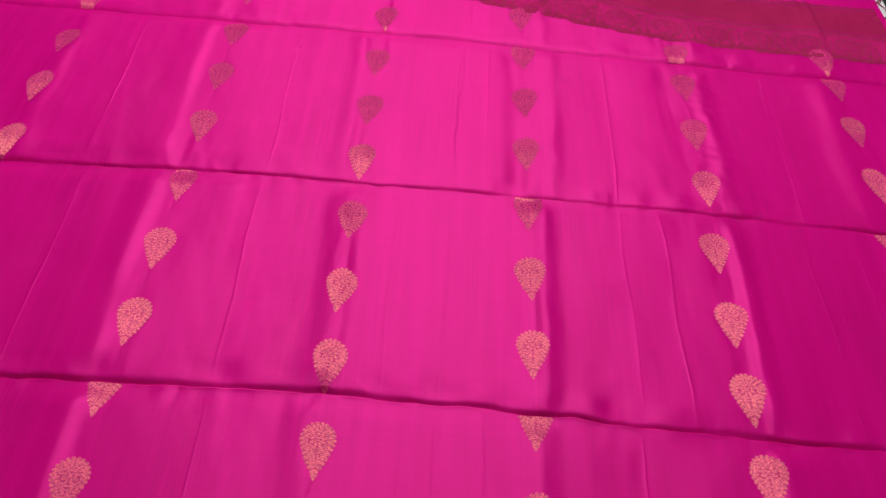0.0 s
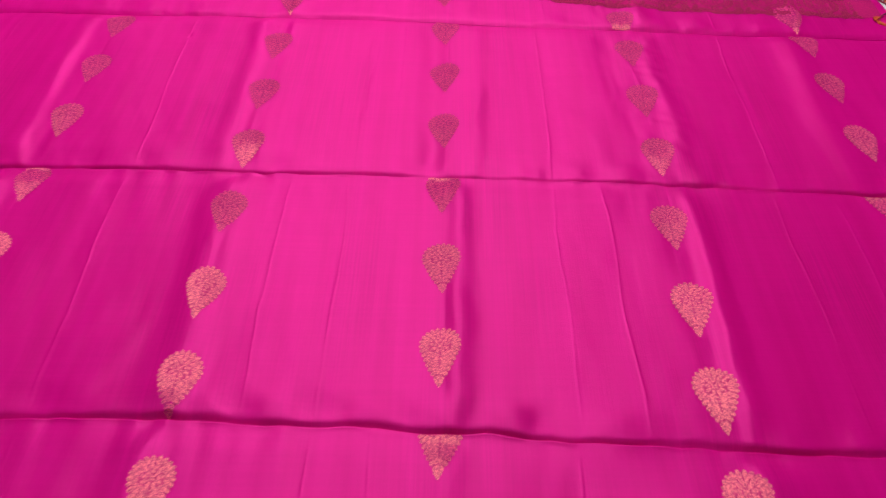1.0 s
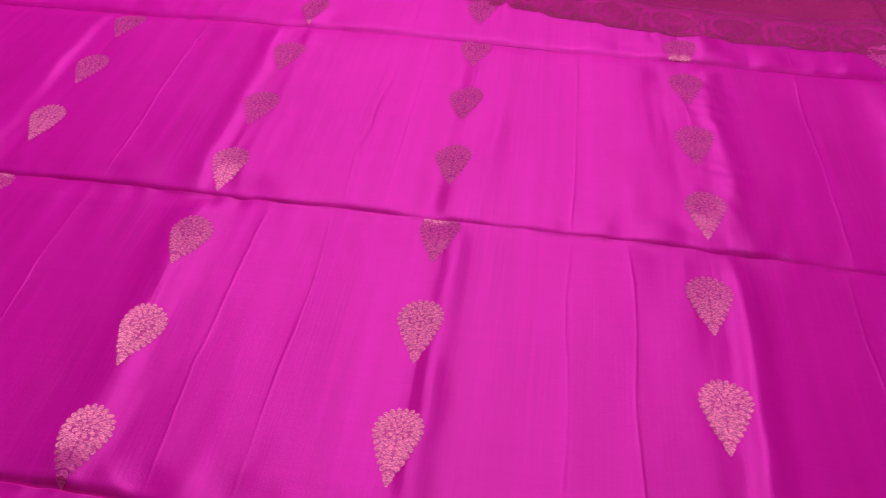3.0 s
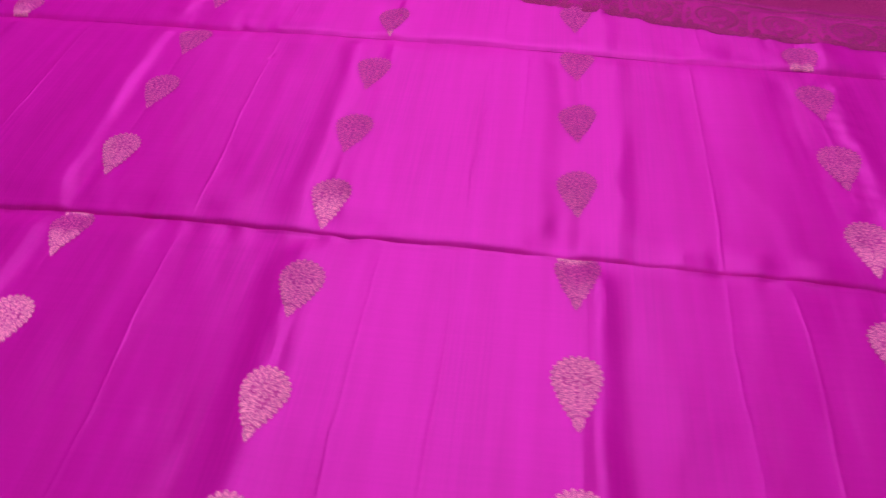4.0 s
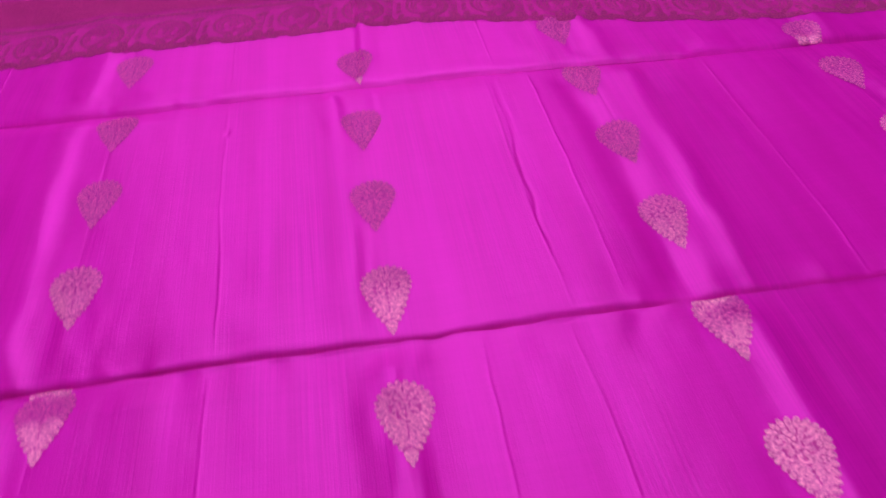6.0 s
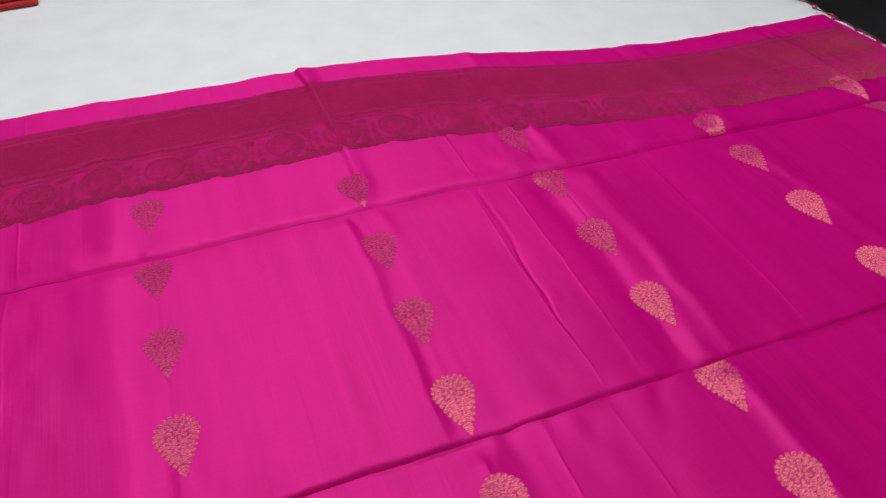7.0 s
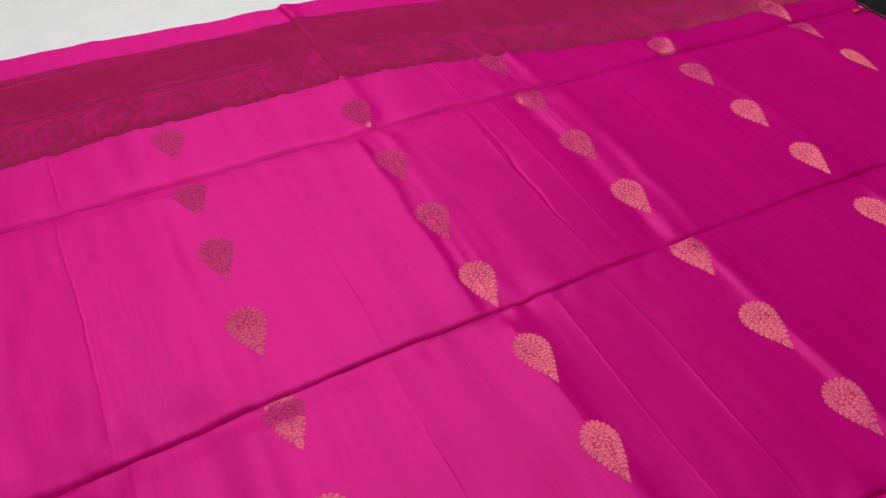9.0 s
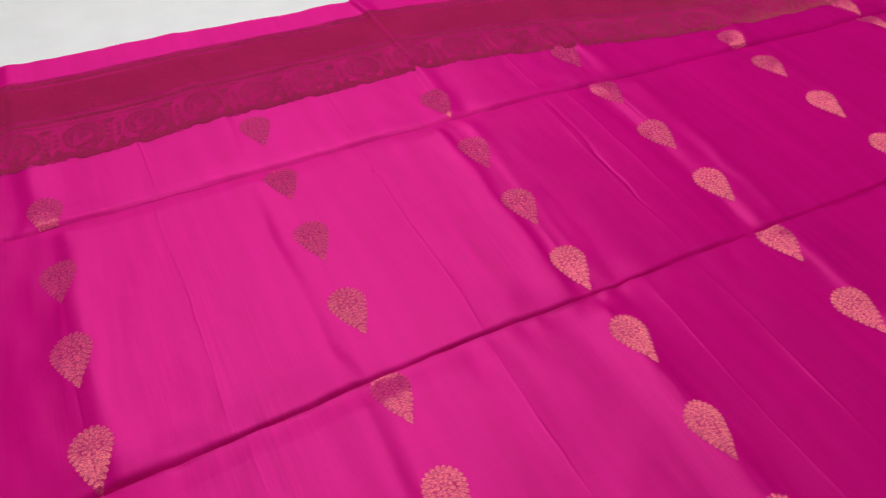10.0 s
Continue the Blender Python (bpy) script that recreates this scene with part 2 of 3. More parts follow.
# ridges of each pleat: place, height, width to its left, width to its right
RIDGES = {
    "S": ((-0.395, 0.0022, 0.03, 0.010), (-0.105, 0.0036, 0.005, 0.016), (0.150, 0.0016, 0.012, 0.012), (0.400, 0.0034, 0.016, 0.014), (0.625, 0.0026, 0.02, 0.014), (-0.635, 0.003, 0.014, 0.02), (-0.88, 0.002, 0.02, 0.02)),
    "B": ((-0.398, 0.0026, 0.034, 0.011), (-0.146, 0.0028, 0.018, 0.009), (-0.100, 0.0013, 0.008, 0.016), (0.108, -0.0032, 0.018, 0.013), (0.158, 0.0016, 0.010, 0.012), (0.400, 0.0020, 0.012, 0.018), (0.345, -0.0012, 0.02, 0.014), (0.590, 0.0036, 0.020, 0.020), (0.640, -0.0012, 0.014, 0.016), (-0.606, 0.0022, 0.012, 0.022), (-0.86, 0.003, 0.02, 0.02)),
    "A": ((-0.124, 0.0046, 0.022, 0.013), (-0.110, 0.0010, 0.006, 0.016), (0.134, 0.0028, 0.010, 0.014), (0.390, 0.0030, 0.009, 0.016), (-0.395, 0.0028, 0.024, 0.014), (0.630, 0.0030, 0.016, 0.024), (-0.625, 0.003, 0.03, 0.014), (-0.86, 0.003, 0.02, 0.02)),
    "Z": ((-0.130, 0.0024, 0.024, 0.010), (0.128, 0.0018, 0.012, 0.014), (0.392, 0.0032, 0.010, 0.034), (-0.392, 0.0030, 0.020, 0.012), (0.630, 0.0030, 0.016, 0.024), (-0.625, 0.003, 0.03, 0.014)),
}
CREASES = {"S": (-0.500, -0.247, 0.030, 0.262, 0.505, 0.690), "B": (-0.505, -0.249, 0.014, 0.060, 0.246, 0.500, 0.700), "A": (-0.496, -0.252, -0.060, 0.010, 0.243, 0.300, 0.492, 0.560), "Z": (-0.490, -0.250, 0.008, 0.062, 0.240, 0.500)}
# the flat panels between the pressed creases, each with its own tilt: place and height
PANELS = {
    "S": ((-1.3, 0.0), (-0.76, 0.0), (-0.612, 0.0040), (-0.50, 0.0022), (-0.36, 0.0030), (-0.247, 0.0006), (-0.115, 0.0022), (0.03, 0.0002), (0.15, 0.0020), (0.262, 0.0004), (0.40, 0.0026), (0.505, 0.0004), (0.625, 0.0022), (0.77, 0.0)),
    "B": ((-1.3, 0.0), (-0.76, 0.0), (-0.606, 0.0088), (-0.505, 0.0062), (-0.372, 0.0044), (-0.249, 0.0016), (-0.128, 0.0030), (0.014, 0.0014), (0.108, -0.0002), (0.150, 0.0008), (0.246, 0.0004), (0.385, 0.0018), (0.50, 0.0002), (0.60, 0.0026), (0.70, 0.0006), (0.77, 0.0)),
    "A": ((-1.3, 0.0), (-0.75, 0.0), (-0.618, 0.0060), (-0.496, 0.0036), (-0.375, 0.0040), (-0.252, 0.0016), (-0.122, 0.0024), (0.010, 0.0008), (0.130, 0.0012), (0.243, 0.0004), (0.390, 0.0022), (0.492, 0.0006), (0.622, 0.0028), (0.77, 0.0)),
    "Z": ((-1.3, 0.0), (-0.74, 0.0), (-0.62, 0.0040), (-0.49, 0.0018), (-0.385, 0.0034), (-0.25, 0.0010), (-0.128, 0.0018), (0.008, 0.0006), (0.126, 0.0018), (0.24, 0.0002), (0.392, 0.0020), (0.50, 0.0004), (0.63, 0.0024), (0.77, 0.0)),
}
COLUMNS = (-0.362, -0.119, 0.122, 0.372, 0.622, -0.622)
BASE = {"S": 0.0102, "B": 0.0096, "A": 0.0098, "Z": 0.0098}
DIP = 0.0022  # how far a pleat sinks beside a fold
TUCK = {"B": 0.0042, "A": 0.0058}  # the height at which a near fold turns under
UNDER = 0.0012  # the height of the layer tucked under the next pleat
NEAR_LINE = {"S": FOLD0, "B": FOLD1, "A": FOLD2, "Z": lambda x: np.full_like(np.asarray(x, float), Y_NEAR - 0.3)}
FAR_LINE = {"S": lambda x: np.full_like(np.asarray(x, float), 9.0), "B": FOLD0, "A": FOLD1, "Z": FOLD2}
PITCH = {"S": 0, "B": 1, "A": 2, "Z": 3}
ROLL = {"S": 0.0020, "B": 0.0050, "A": 0.0038}
HIDDEN = 0.05


def skew_bell(d, left, right):
    return np.exp(-(d / np.where(d < 0, left, right)) ** 2)


def height(p, x, y):
    """The cloth's height in pleat p over the plan."""
    x, y = np.broadcast_arrays(np.asarray(x, float), np.asarray(y, float))
    k = PITCH[p]
    near, far = y - NEAR_LINE[p](x), FAR_LINE[p](x) - y
    z = np.zeros_like(x)
    for j, (at, h, wl, wr) in enumerate(RIDGES[p]):
        drift = 0.006 * GRAINS[5](y / 0.12 + 3 * j, k * 7.3) + 0.003 * GRAINS[6](y / 0.04, j + 5.7 * k)
        strength = 0.85 + 0.4 * GRAINS[7](y / 0.11 + 5 * j, k * 3.1)
        z = z + 1.4 * h * strength * skew_bell(x - at - drift, wl, wr)
    px, pz = zip(*PANELS[p])
    z = z + np.interp(x + 0.003 * GRAINS[2](y / 0.10 + 2 * k, 4.4), px, pz) * (0.9 + 0.35 * GRAINS[5](x / 0.2 + k, y / 0.16))
    for j, at in enumerate(CREASES[p]):
        drift = 0.0035 * GRAINS[8](y / 0.10 + j, k * 2.9) + 0.0006 * GRAINS[9](y / 0.022, j * 3.0)
        strength = 0.7 + 0.7 * GRAINS[10](y / 0.07 + 4 * j, k + 0.5)
        z = z + 0.00034 * np.clip(strength, 0.35, 2) * np.exp(-((x - at - drift) / 0.0013) ** 2) + 0.00012 * np.exp(-((x - at - drift) / 0.006) ** 2)
    for j, at in enumerate(COLUMNS):
        drift = 0.003 * GRAINS[9](y / 0.09 + 2 * j, k * 4.3 + 1)
        strength = np.clip(0.1 + 1.1 * GRAINS[8](y / 0.05 + 6 * j, k + 2.5), 0, 2)
        z = z - 0.00032 * strength * np.exp(-((x - at - drift) / 0.0017) ** 2)
    z = z + 0.0014 * GRAINS[0](x / 0.13 + 11 * k, y / 0.21) + 0.0005 * GRAINS[1](x / 0.05, y / 0.12 + 5 * k) + 0.0008 * GRAINS[11](x / 0.08 + 2 * k, y / 0.045) + 0.00034 * GRAINS[2](x / 0.018, y / 0.036 + k) + 0.00009 * GRAINS[7](x / 0.0085 + 3 * k, y / 0.018)
    # crumpled furrows beside the motif columns, slanting along them
    for j, at in enumerate(COLUMNS):
        band = np.exp(-((x - at) / 0.042) ** 2) * np.clip(0.35 + 1.0 * GRAINS[4](y / 0.13 + 3 * j, k * 1.7), 0, 1.2)
        furrow = GRAINS[6]((x - at) / 0.011 + 0.9 * GRAINS[3](y / 0.05 + j, 2.0 * k) + 7 * j, y / 0.085 + 5 * k)
        pleat = 0.45 - np.abs(GRAINS[1]((x - at) / 0.016 + 0.7 * GRAINS[8](y / 0.06 + 2 * j, k + 0.3) + 3 * j, y / 0.14 + 9 * k))
        z = z + (0.0016 if p == "S" else 0.0013 if p == "B" else 0.0009) * band * (0.7 * furrow + 0.8 * pleat)
    if p == "B":
        # a hard crease and a pinched spot left by the folding
        bend = 0.018 + 0.05 * (y - 1.27) + 0.003 * GRAINS[6](y / 0.03, 3.7)
        z = z - 0.0006 * smooth01((y - 1.14) / 0.08) * np.exp(-((x - bend) / 0.0022) ** 2)
        z = z - 0.0010 * np.exp(-((x + 0.250 - 0.12 * (y - 1.387)) / 0.0024) ** 2 - ((y - 1.387) / 0.006) ** 2)
    # small crinkles where the woven motifs pull the cloth
    pull = np.exp(-((x - 0.392) / 0.026) ** 2) * (1.0 if p == "B" else 0.25)
    z = z + 0.0007 * pull * GRAINS[3]((x + 0.6 * y) / 0.012, (y - 0.5 * x) / 0.016)
    if p != "S":
        f = np.maximum(far, 0)
        z = z * smooth01(far / 0.03) - DIP * np.exp(-f / 0.022) - (0.0014 * np.exp(-f / 0.006) if p == "B" else 0.0)
        # stress wrinkles that run into the fold and die out
        reach = 0.016 + 0.014 * GRAINS[6](x / 0.09 + 4 * k, 2.6)
        z = z + 0.0013 * GRAINS[10](x / 0.017 + 5 * k + 0.8 * GRAINS[1](x / 0.05, f / 0.03), 0.7 + f / 0.09) * np.exp(-f / np.maximum(reach, 0.005)) * smooth01(f / 0.004)
    if p in "AZ":
        # the far edge is a fold that lies as a small sharp lip on the pleat behind, with puckers
        z = z + 0.0019 * (0.85 + 0.6 * GRAINS[9](x / 0.05 + k, 8.8)) * np.exp(-f / 0.0052) + 0.0012 * GRAINS[11](x / 0.015 + 3 * k, 0.4 + f / 0.05) * np.exp(-f / 0.014)
    if p == "Z":
        return BASE[p] + z
    # the cloth swells towards its near fold and rolls down into it
    d = np.maximum(near, 0)
    swell = ROLL[p] * (0.85 + 0.35 * GRAINS[4](x / 0.12 + 9 * k, 2.2)) * np.exp(-d / (0.06 if p == "S" else 0.22))
    if p == "B":
        swell = swell - 0.0026 * np.exp(-(d / 0.032) ** 1.5)
    pucker = (0.0030 if p == "A" else 0.0018) * GRAINS[3](x / 0.030 + 5 * k, 1.1 + d / 0.07) * np.exp(-((d - 0.018) / 0.016) ** 2)
    pucker = pucker + 0.0010 * GRAINS[9](x / 0.013 + 2 * k + 0.7 * GRAINS[0](x / 0.04, d / 0.02), 3.1 + d / 0.06) * np.exp(-d / np.maximum(0.018 + 0.016 * GRAINS[1](x / 0.08 + k, 6.1), 0.006))
    if p == "S":
        z = z - 0.020 * np.minimum(d, 0.34)
        edge, rise = BASE["B"] - DIP + 0.0003 + 0.0004 * GRAINS[2](x / 0.06, 7.7), 1 - np.exp(-(d / 0.0042) ** 1.2)
    else:
        edge, rise = TUCK[p] + (0.0012 if p == "B" else 0.0010) * GRAINS[2](x / 0.055 + 3 * k, 6.3), 0.16 * (1 - np.exp(-(d / 0.034) ** 1.2)) + 0.84 * (1 - np.exp(-(d / (0.0036 + 0.0016 * GRAINS[8](x / 0.07 + 7 * k, 5.5))) ** 1.9))
    return edge + (BASE[p] + z * (0.4 + 0.6 * smooth01(d / 0.04)) + swell + pucker - edge) * rise


def pleat_rows(p, x, count):
    far = far_edge(x) if p == "S" else FOLD0(x) + HIDDEN if p == "B" else FAR_LINE[p](x)
    near = np.full_like(x, Y_NEAR) if p == "Z" else FOLD0(x) if p == "S" else NEAR_LINE[p](x) - HIDDEN
    rows = []
    for a in np.linspace(0, 1, count):
        y = far + (near - far) * (a if p == "B" else 1 - (1 - a) ** 1.15 if p == "S" else a ** 1.3)
        rows.append((y, height(p, x, y)))
    return rows


def turned_rows(start, end, dy, count=5):
    """A round turn of the cloth between two of its layers; dy: the way in which it bulges."""
    (y0, z0), (y1, z1) = start, end
    rows = []
    for a in np.linspace(0, math.pi, count + 2)[1:-1]:
        c = (1 - math.cos(a)) / 2
        rows.append((y0 + (y1 - y0) * c + dy * math.sin(a), z0 + (z1 - z0) * c))
    return rows


def saree_cloth(parent):
    lines = sorted({at for c in CREASES.values() for at in c} | set(COLUMNS))
    x = [X_LEFT]
    while x[-1] < X_END:
        x.append(x[-1] + (0.0008 if min(abs(x[-1] - at) for at in lines) < 0.0062 else 0.0028))
    x[-1] = X_END
    x = np.array(x)
    pleats = {p: pleat_rows(p, x, n) for p, n in (("S", 130), ("B", 260), ("A", 230), ("Z", 140))}
    rows = list(pleats["S"])
    for p, nxt in (("S", "B"), ("B", "A"), ("A", "Z")):
        a, b = pleats[p][-1], pleats[nxt][0]
        level = BASE["B"] - DIP - 0.0011 if p == "S" else UNDER + 0.0011
        ends = np.linspace(0.02, 1, 8) if p == "S" else np.linspace(0, 0.98, 8)
        back = [(a[0] + (b[0] - a[0]) * t, level + 0 * x) for t in ends]
        rows += turned_rows(a, back[0], -0.0006) + back + turned_rows(back[-1], b, 0.0010 if nxt != "B" else 0.0006)
        rows += pleats[nxt]
    n, m = len(rows), len(x)
    co = np.empty((n, m, 3))
    for i, (y, z) in enumerate(rows):
        co[i, :, 0], co[i, :, 1], co[i, :, 2] = x, y, np.maximum(z, 0.0008)
    i, j = np.meshgrid(np.arange(n - 1), np.arange(m - 1), indexing="ij")
    a = (i * m + j).ravel()
    faces = np.stack([a, a + m, a + m + 1, a + 1], axis=1)
    me = bpy.data.meshes.new("cloth")
    me.vertices.add(n * m)
    me.vertices.foreach_set("co", co.ravel())
    me.loops.add(faces.size)
    me.loops.foreach_set("vertex_index", faces.ravel().astype(np.int32))
    me.polygons.add(len(faces))
    me.polygons.foreach_set("loop_start", np.arange(0, faces.size, 4, dtype=np.int32))
    me.polygons.foreach_set("use_smooth", np.ones(len(faces), dtype=bool))
    me.materials.append(SILK)
    layer = me.uv_layers.new(name="cloth")
    layer.data.foreach_set("uv", co.reshape(-1, 3)[faces.ravel()][:, :2].ravel())
    me.update(calc_edges=True)
    ob = new("cloth", me)
    ob.parent = parent
    return tagged(ob, "shiny magenta silk in overlapping flat pleats")


class Sheet:
    """Collects flat woven shapes and lays them on a pleat."""

    def __init__(self):
        self.verts, self.faces, self.under = [], [], 0

    def add(self, pts, face_list=None):
        n = len(self.verts)
        self.verts += [tuple(p) for p in pts]
        self.faces += [tuple(n + i for i in f) for f in (face_list or [range(len(pts))])]

    def petal(self, cx, cy, ax, ay, length, width, sides=8, pointed=False):
        """A rounded lens with its long axis along (ax, ay)."""
        l = math.hypot(ax, ay) or 1.0
        ax, ay = ax / l, ay / l
        pts = []
        for k in range(sides):
            a = 2 * math.pi * k / sides
            c, d = math.cos(a), math.sin(a)
            c, d = math.copysign(abs(c) ** 0.85, c), math.copysign(abs(d) ** 0.85, d)
            u, v = c * length / 2, d * (abs(math.sin(a)) ** 0.9 if pointed else 1.0) * width / 2
            pts.append((cx + ax * u - ay * v, cy + ay * u + ax * v))
        self.add(pts)

    def ribbon(self, pts, width, closed=False):
        n = len(pts)
        ring = []
        for k in range(n):
            a = pts[(k - 1) % n] if closed or k else pts[0]
            b = pts[(k + 1) % n] if closed or k < n - 1 else pts[-1]
            dx, dy = b[0] - a[0], b[1] - a[1]
            l = math.hypot(dx, dy) or 1.0
            w = width(k / (n - 1)) / 2 if callable(width) else width / 2
            ring.append((pts[k][0] - dy / l * w, pts[k][1] + dx / l * w))
            ring.append((pts[k][0] + dy / l * w, pts[k][1] - dx / l * w))
        self.add(ring, [(2 * k, 2 * k + 1, (2 * k + 3) % (2 * n), (2 * k + 2) % (2 * n)) for k in range(n if closed else n - 1)])

    def lay(self, name, p, place, mat, parent, label="", lift=0.00055):
        xy = np.array([place(a, b) for a, b in self.verts])
        faces = self.faces
        ground = {i for f in faces[:self.under] for i in f}
        drop = np.array([0.00022 if i in ground else 0.0 for i in range(len(xy))])
        under = self.under
        low = NEAR_LINE[p](xy[:, 0]) if p == "S" else np.full(len(xy), -9.0)
        high = FAR_LINE[p](xy[:, 0]) if p in "AZ" else np.full(len(xy), 9.0)
        out = (xy[:, 1] < low) | (xy[:, 1] > high)
        if out.any():
            under = sum(not all(out[i] for i in f) for f in faces[:under])
            faces = [f for f in faces if not all(out[i] for i in f)]
            used = sorted({i for f in faces for i in f})
            renum = {v: k for k, v in enumerate(used)}
            xy[:, 1] = np.clip(xy[:, 1], low + 0.0002, high - 0.0002)
            xy, drop, faces = xy[used], drop[used], [tuple(renum[i] for i in f) for f in faces]
        z = height(p, xy[:, 0], xy[:, 1]) + lift - drop
        ob = mesh_object(name, np.column_stack([xy, z]).tolist(), faces, mat, parent, label, uv=True)
        if under:
            ob.data.materials.append(ZARI_GROUND)
            ob.data.polygons.foreach_set("material_index", [1 if k < under else 0 for k in range(len(faces))])
        return ob


def pear(t, radius=0.0198, top=0.0118, tip=-0.0325):
    """A point and the outward normal of a leaf outline, by the share of its length; it starts at the tip."""
    d = top - tip
    alpha = math.acos(radius / d)
    side = math.sqrt(d * d - radius * radius)
    arc = radius * 2 * (math.pi - alpha)
    s = t * (2 * side + arc)
    if s < side or s > side + arc:
        sign = 1 if s < side else -1
        a = (s if s < side else 2 * side + arc - s) / side
        ex, ey = sign * radius * math.sin(alpha), top - radius * math.cos(alpha)
        bulge = 0.0016 * math.sin(math.pi * a)
        nx, ny = sign * math.sin(alpha), -math.cos(alpha)
        return ex * a + nx * bulge, tip + (ey - tip) * a + ny * bulge, nx, ny
    a = -math.pi / 2 + alpha + (s - side) / radius
    return radius * math.cos(a), top + radius * math.sin(a), math.cos(a), math.sin(a)


def leaf_motif():
    """A pear-shaped leaf of small woven scales on a darker woven ground."""
    s = Sheet()
    n = 28
    rings = [(pear(k / n)[0] * q, 0.004 + (pear(k / n)[1] - 0.004) * q) for q in (0.95, 0.62, 0.3) for k in range(n)]
    s.add(rings + [(0.0, 0.004)], [(r * n + k, r * n + (k + 1) % n, (r + 1) * n + (k + 1) % n, (r + 1) * n + k) for r in range(2) for k in range(n)] + [(2 * n + k, 2 * n + (k + 1) % n, 3 * n) for k in range(n)])
    s.under = len(s.faces)
    count = 28
    for k in range(count):
        x, y, nx, ny = pear((k + 0.5) / count)
        a, b = pear(k / count), pear((k + 1) / count)
        wide = math.hypot(a[0] - b[0], a[1] - b[1])
        tipward = smooth01((-0.012 - y) / 0.02)
        length = 0.0082 * (1 - 0.25 * tipward)
        s.petal(x - nx * 0.0032, y - ny * 0.0032, nx, ny - 0.35, length, wide * (0.76 - 0.03 * tipward))
    # a second row of scales down both sides
    for k in range(22):
        t = (k + 0.5) / 22
        x, y, nx, ny = pear(t)
        a, b = pear(k / 22), pear((k + 1) / 22)
        wide = math.hypot(a[0] - b[0], a[1] - b[1]) * 0.68
        s.petal(x * 0.66, 0.006 + (y - 0.006) * 0.66, nx * 0.8, ny - 0.5, 0.0066, wide * 0.80)
    # a floret under the crown
    for k in range(9):
        a = 2 * math.pi * k / 9 + math.pi / 2
        s.petal(0.0068 * math.cos(a), 0.0122 + 0.0068 * math.sin(a), math.cos(a), math.sin(a), 0.0064, 0.0038)
    for k in range(4):
        a = 2 * math.pi * k / 4 + 0.78
        s.petal(0.0018 * math.cos(a), 0.0122 + 0.0018 * math.sin(a), math.cos(a), math.sin(a), 0.0038, 0.0026)
    # slanting veins on both sides of a middle line
    for k in range(6):
        y = 0.0012 - 0.0041 * k
        half = 0.0098 * (1 - k / 7.2)
        for side in (-1, 1):
            s.petal(side * (0.0001 + half / 2), y + 0.0016, side * half, 0.0044 + 0.0004 * k, half * 1.2, 0.0037)
    s.petal(0, -0.0296, 0, 1, 0.0092, 0.0044, 8, True)
    return s


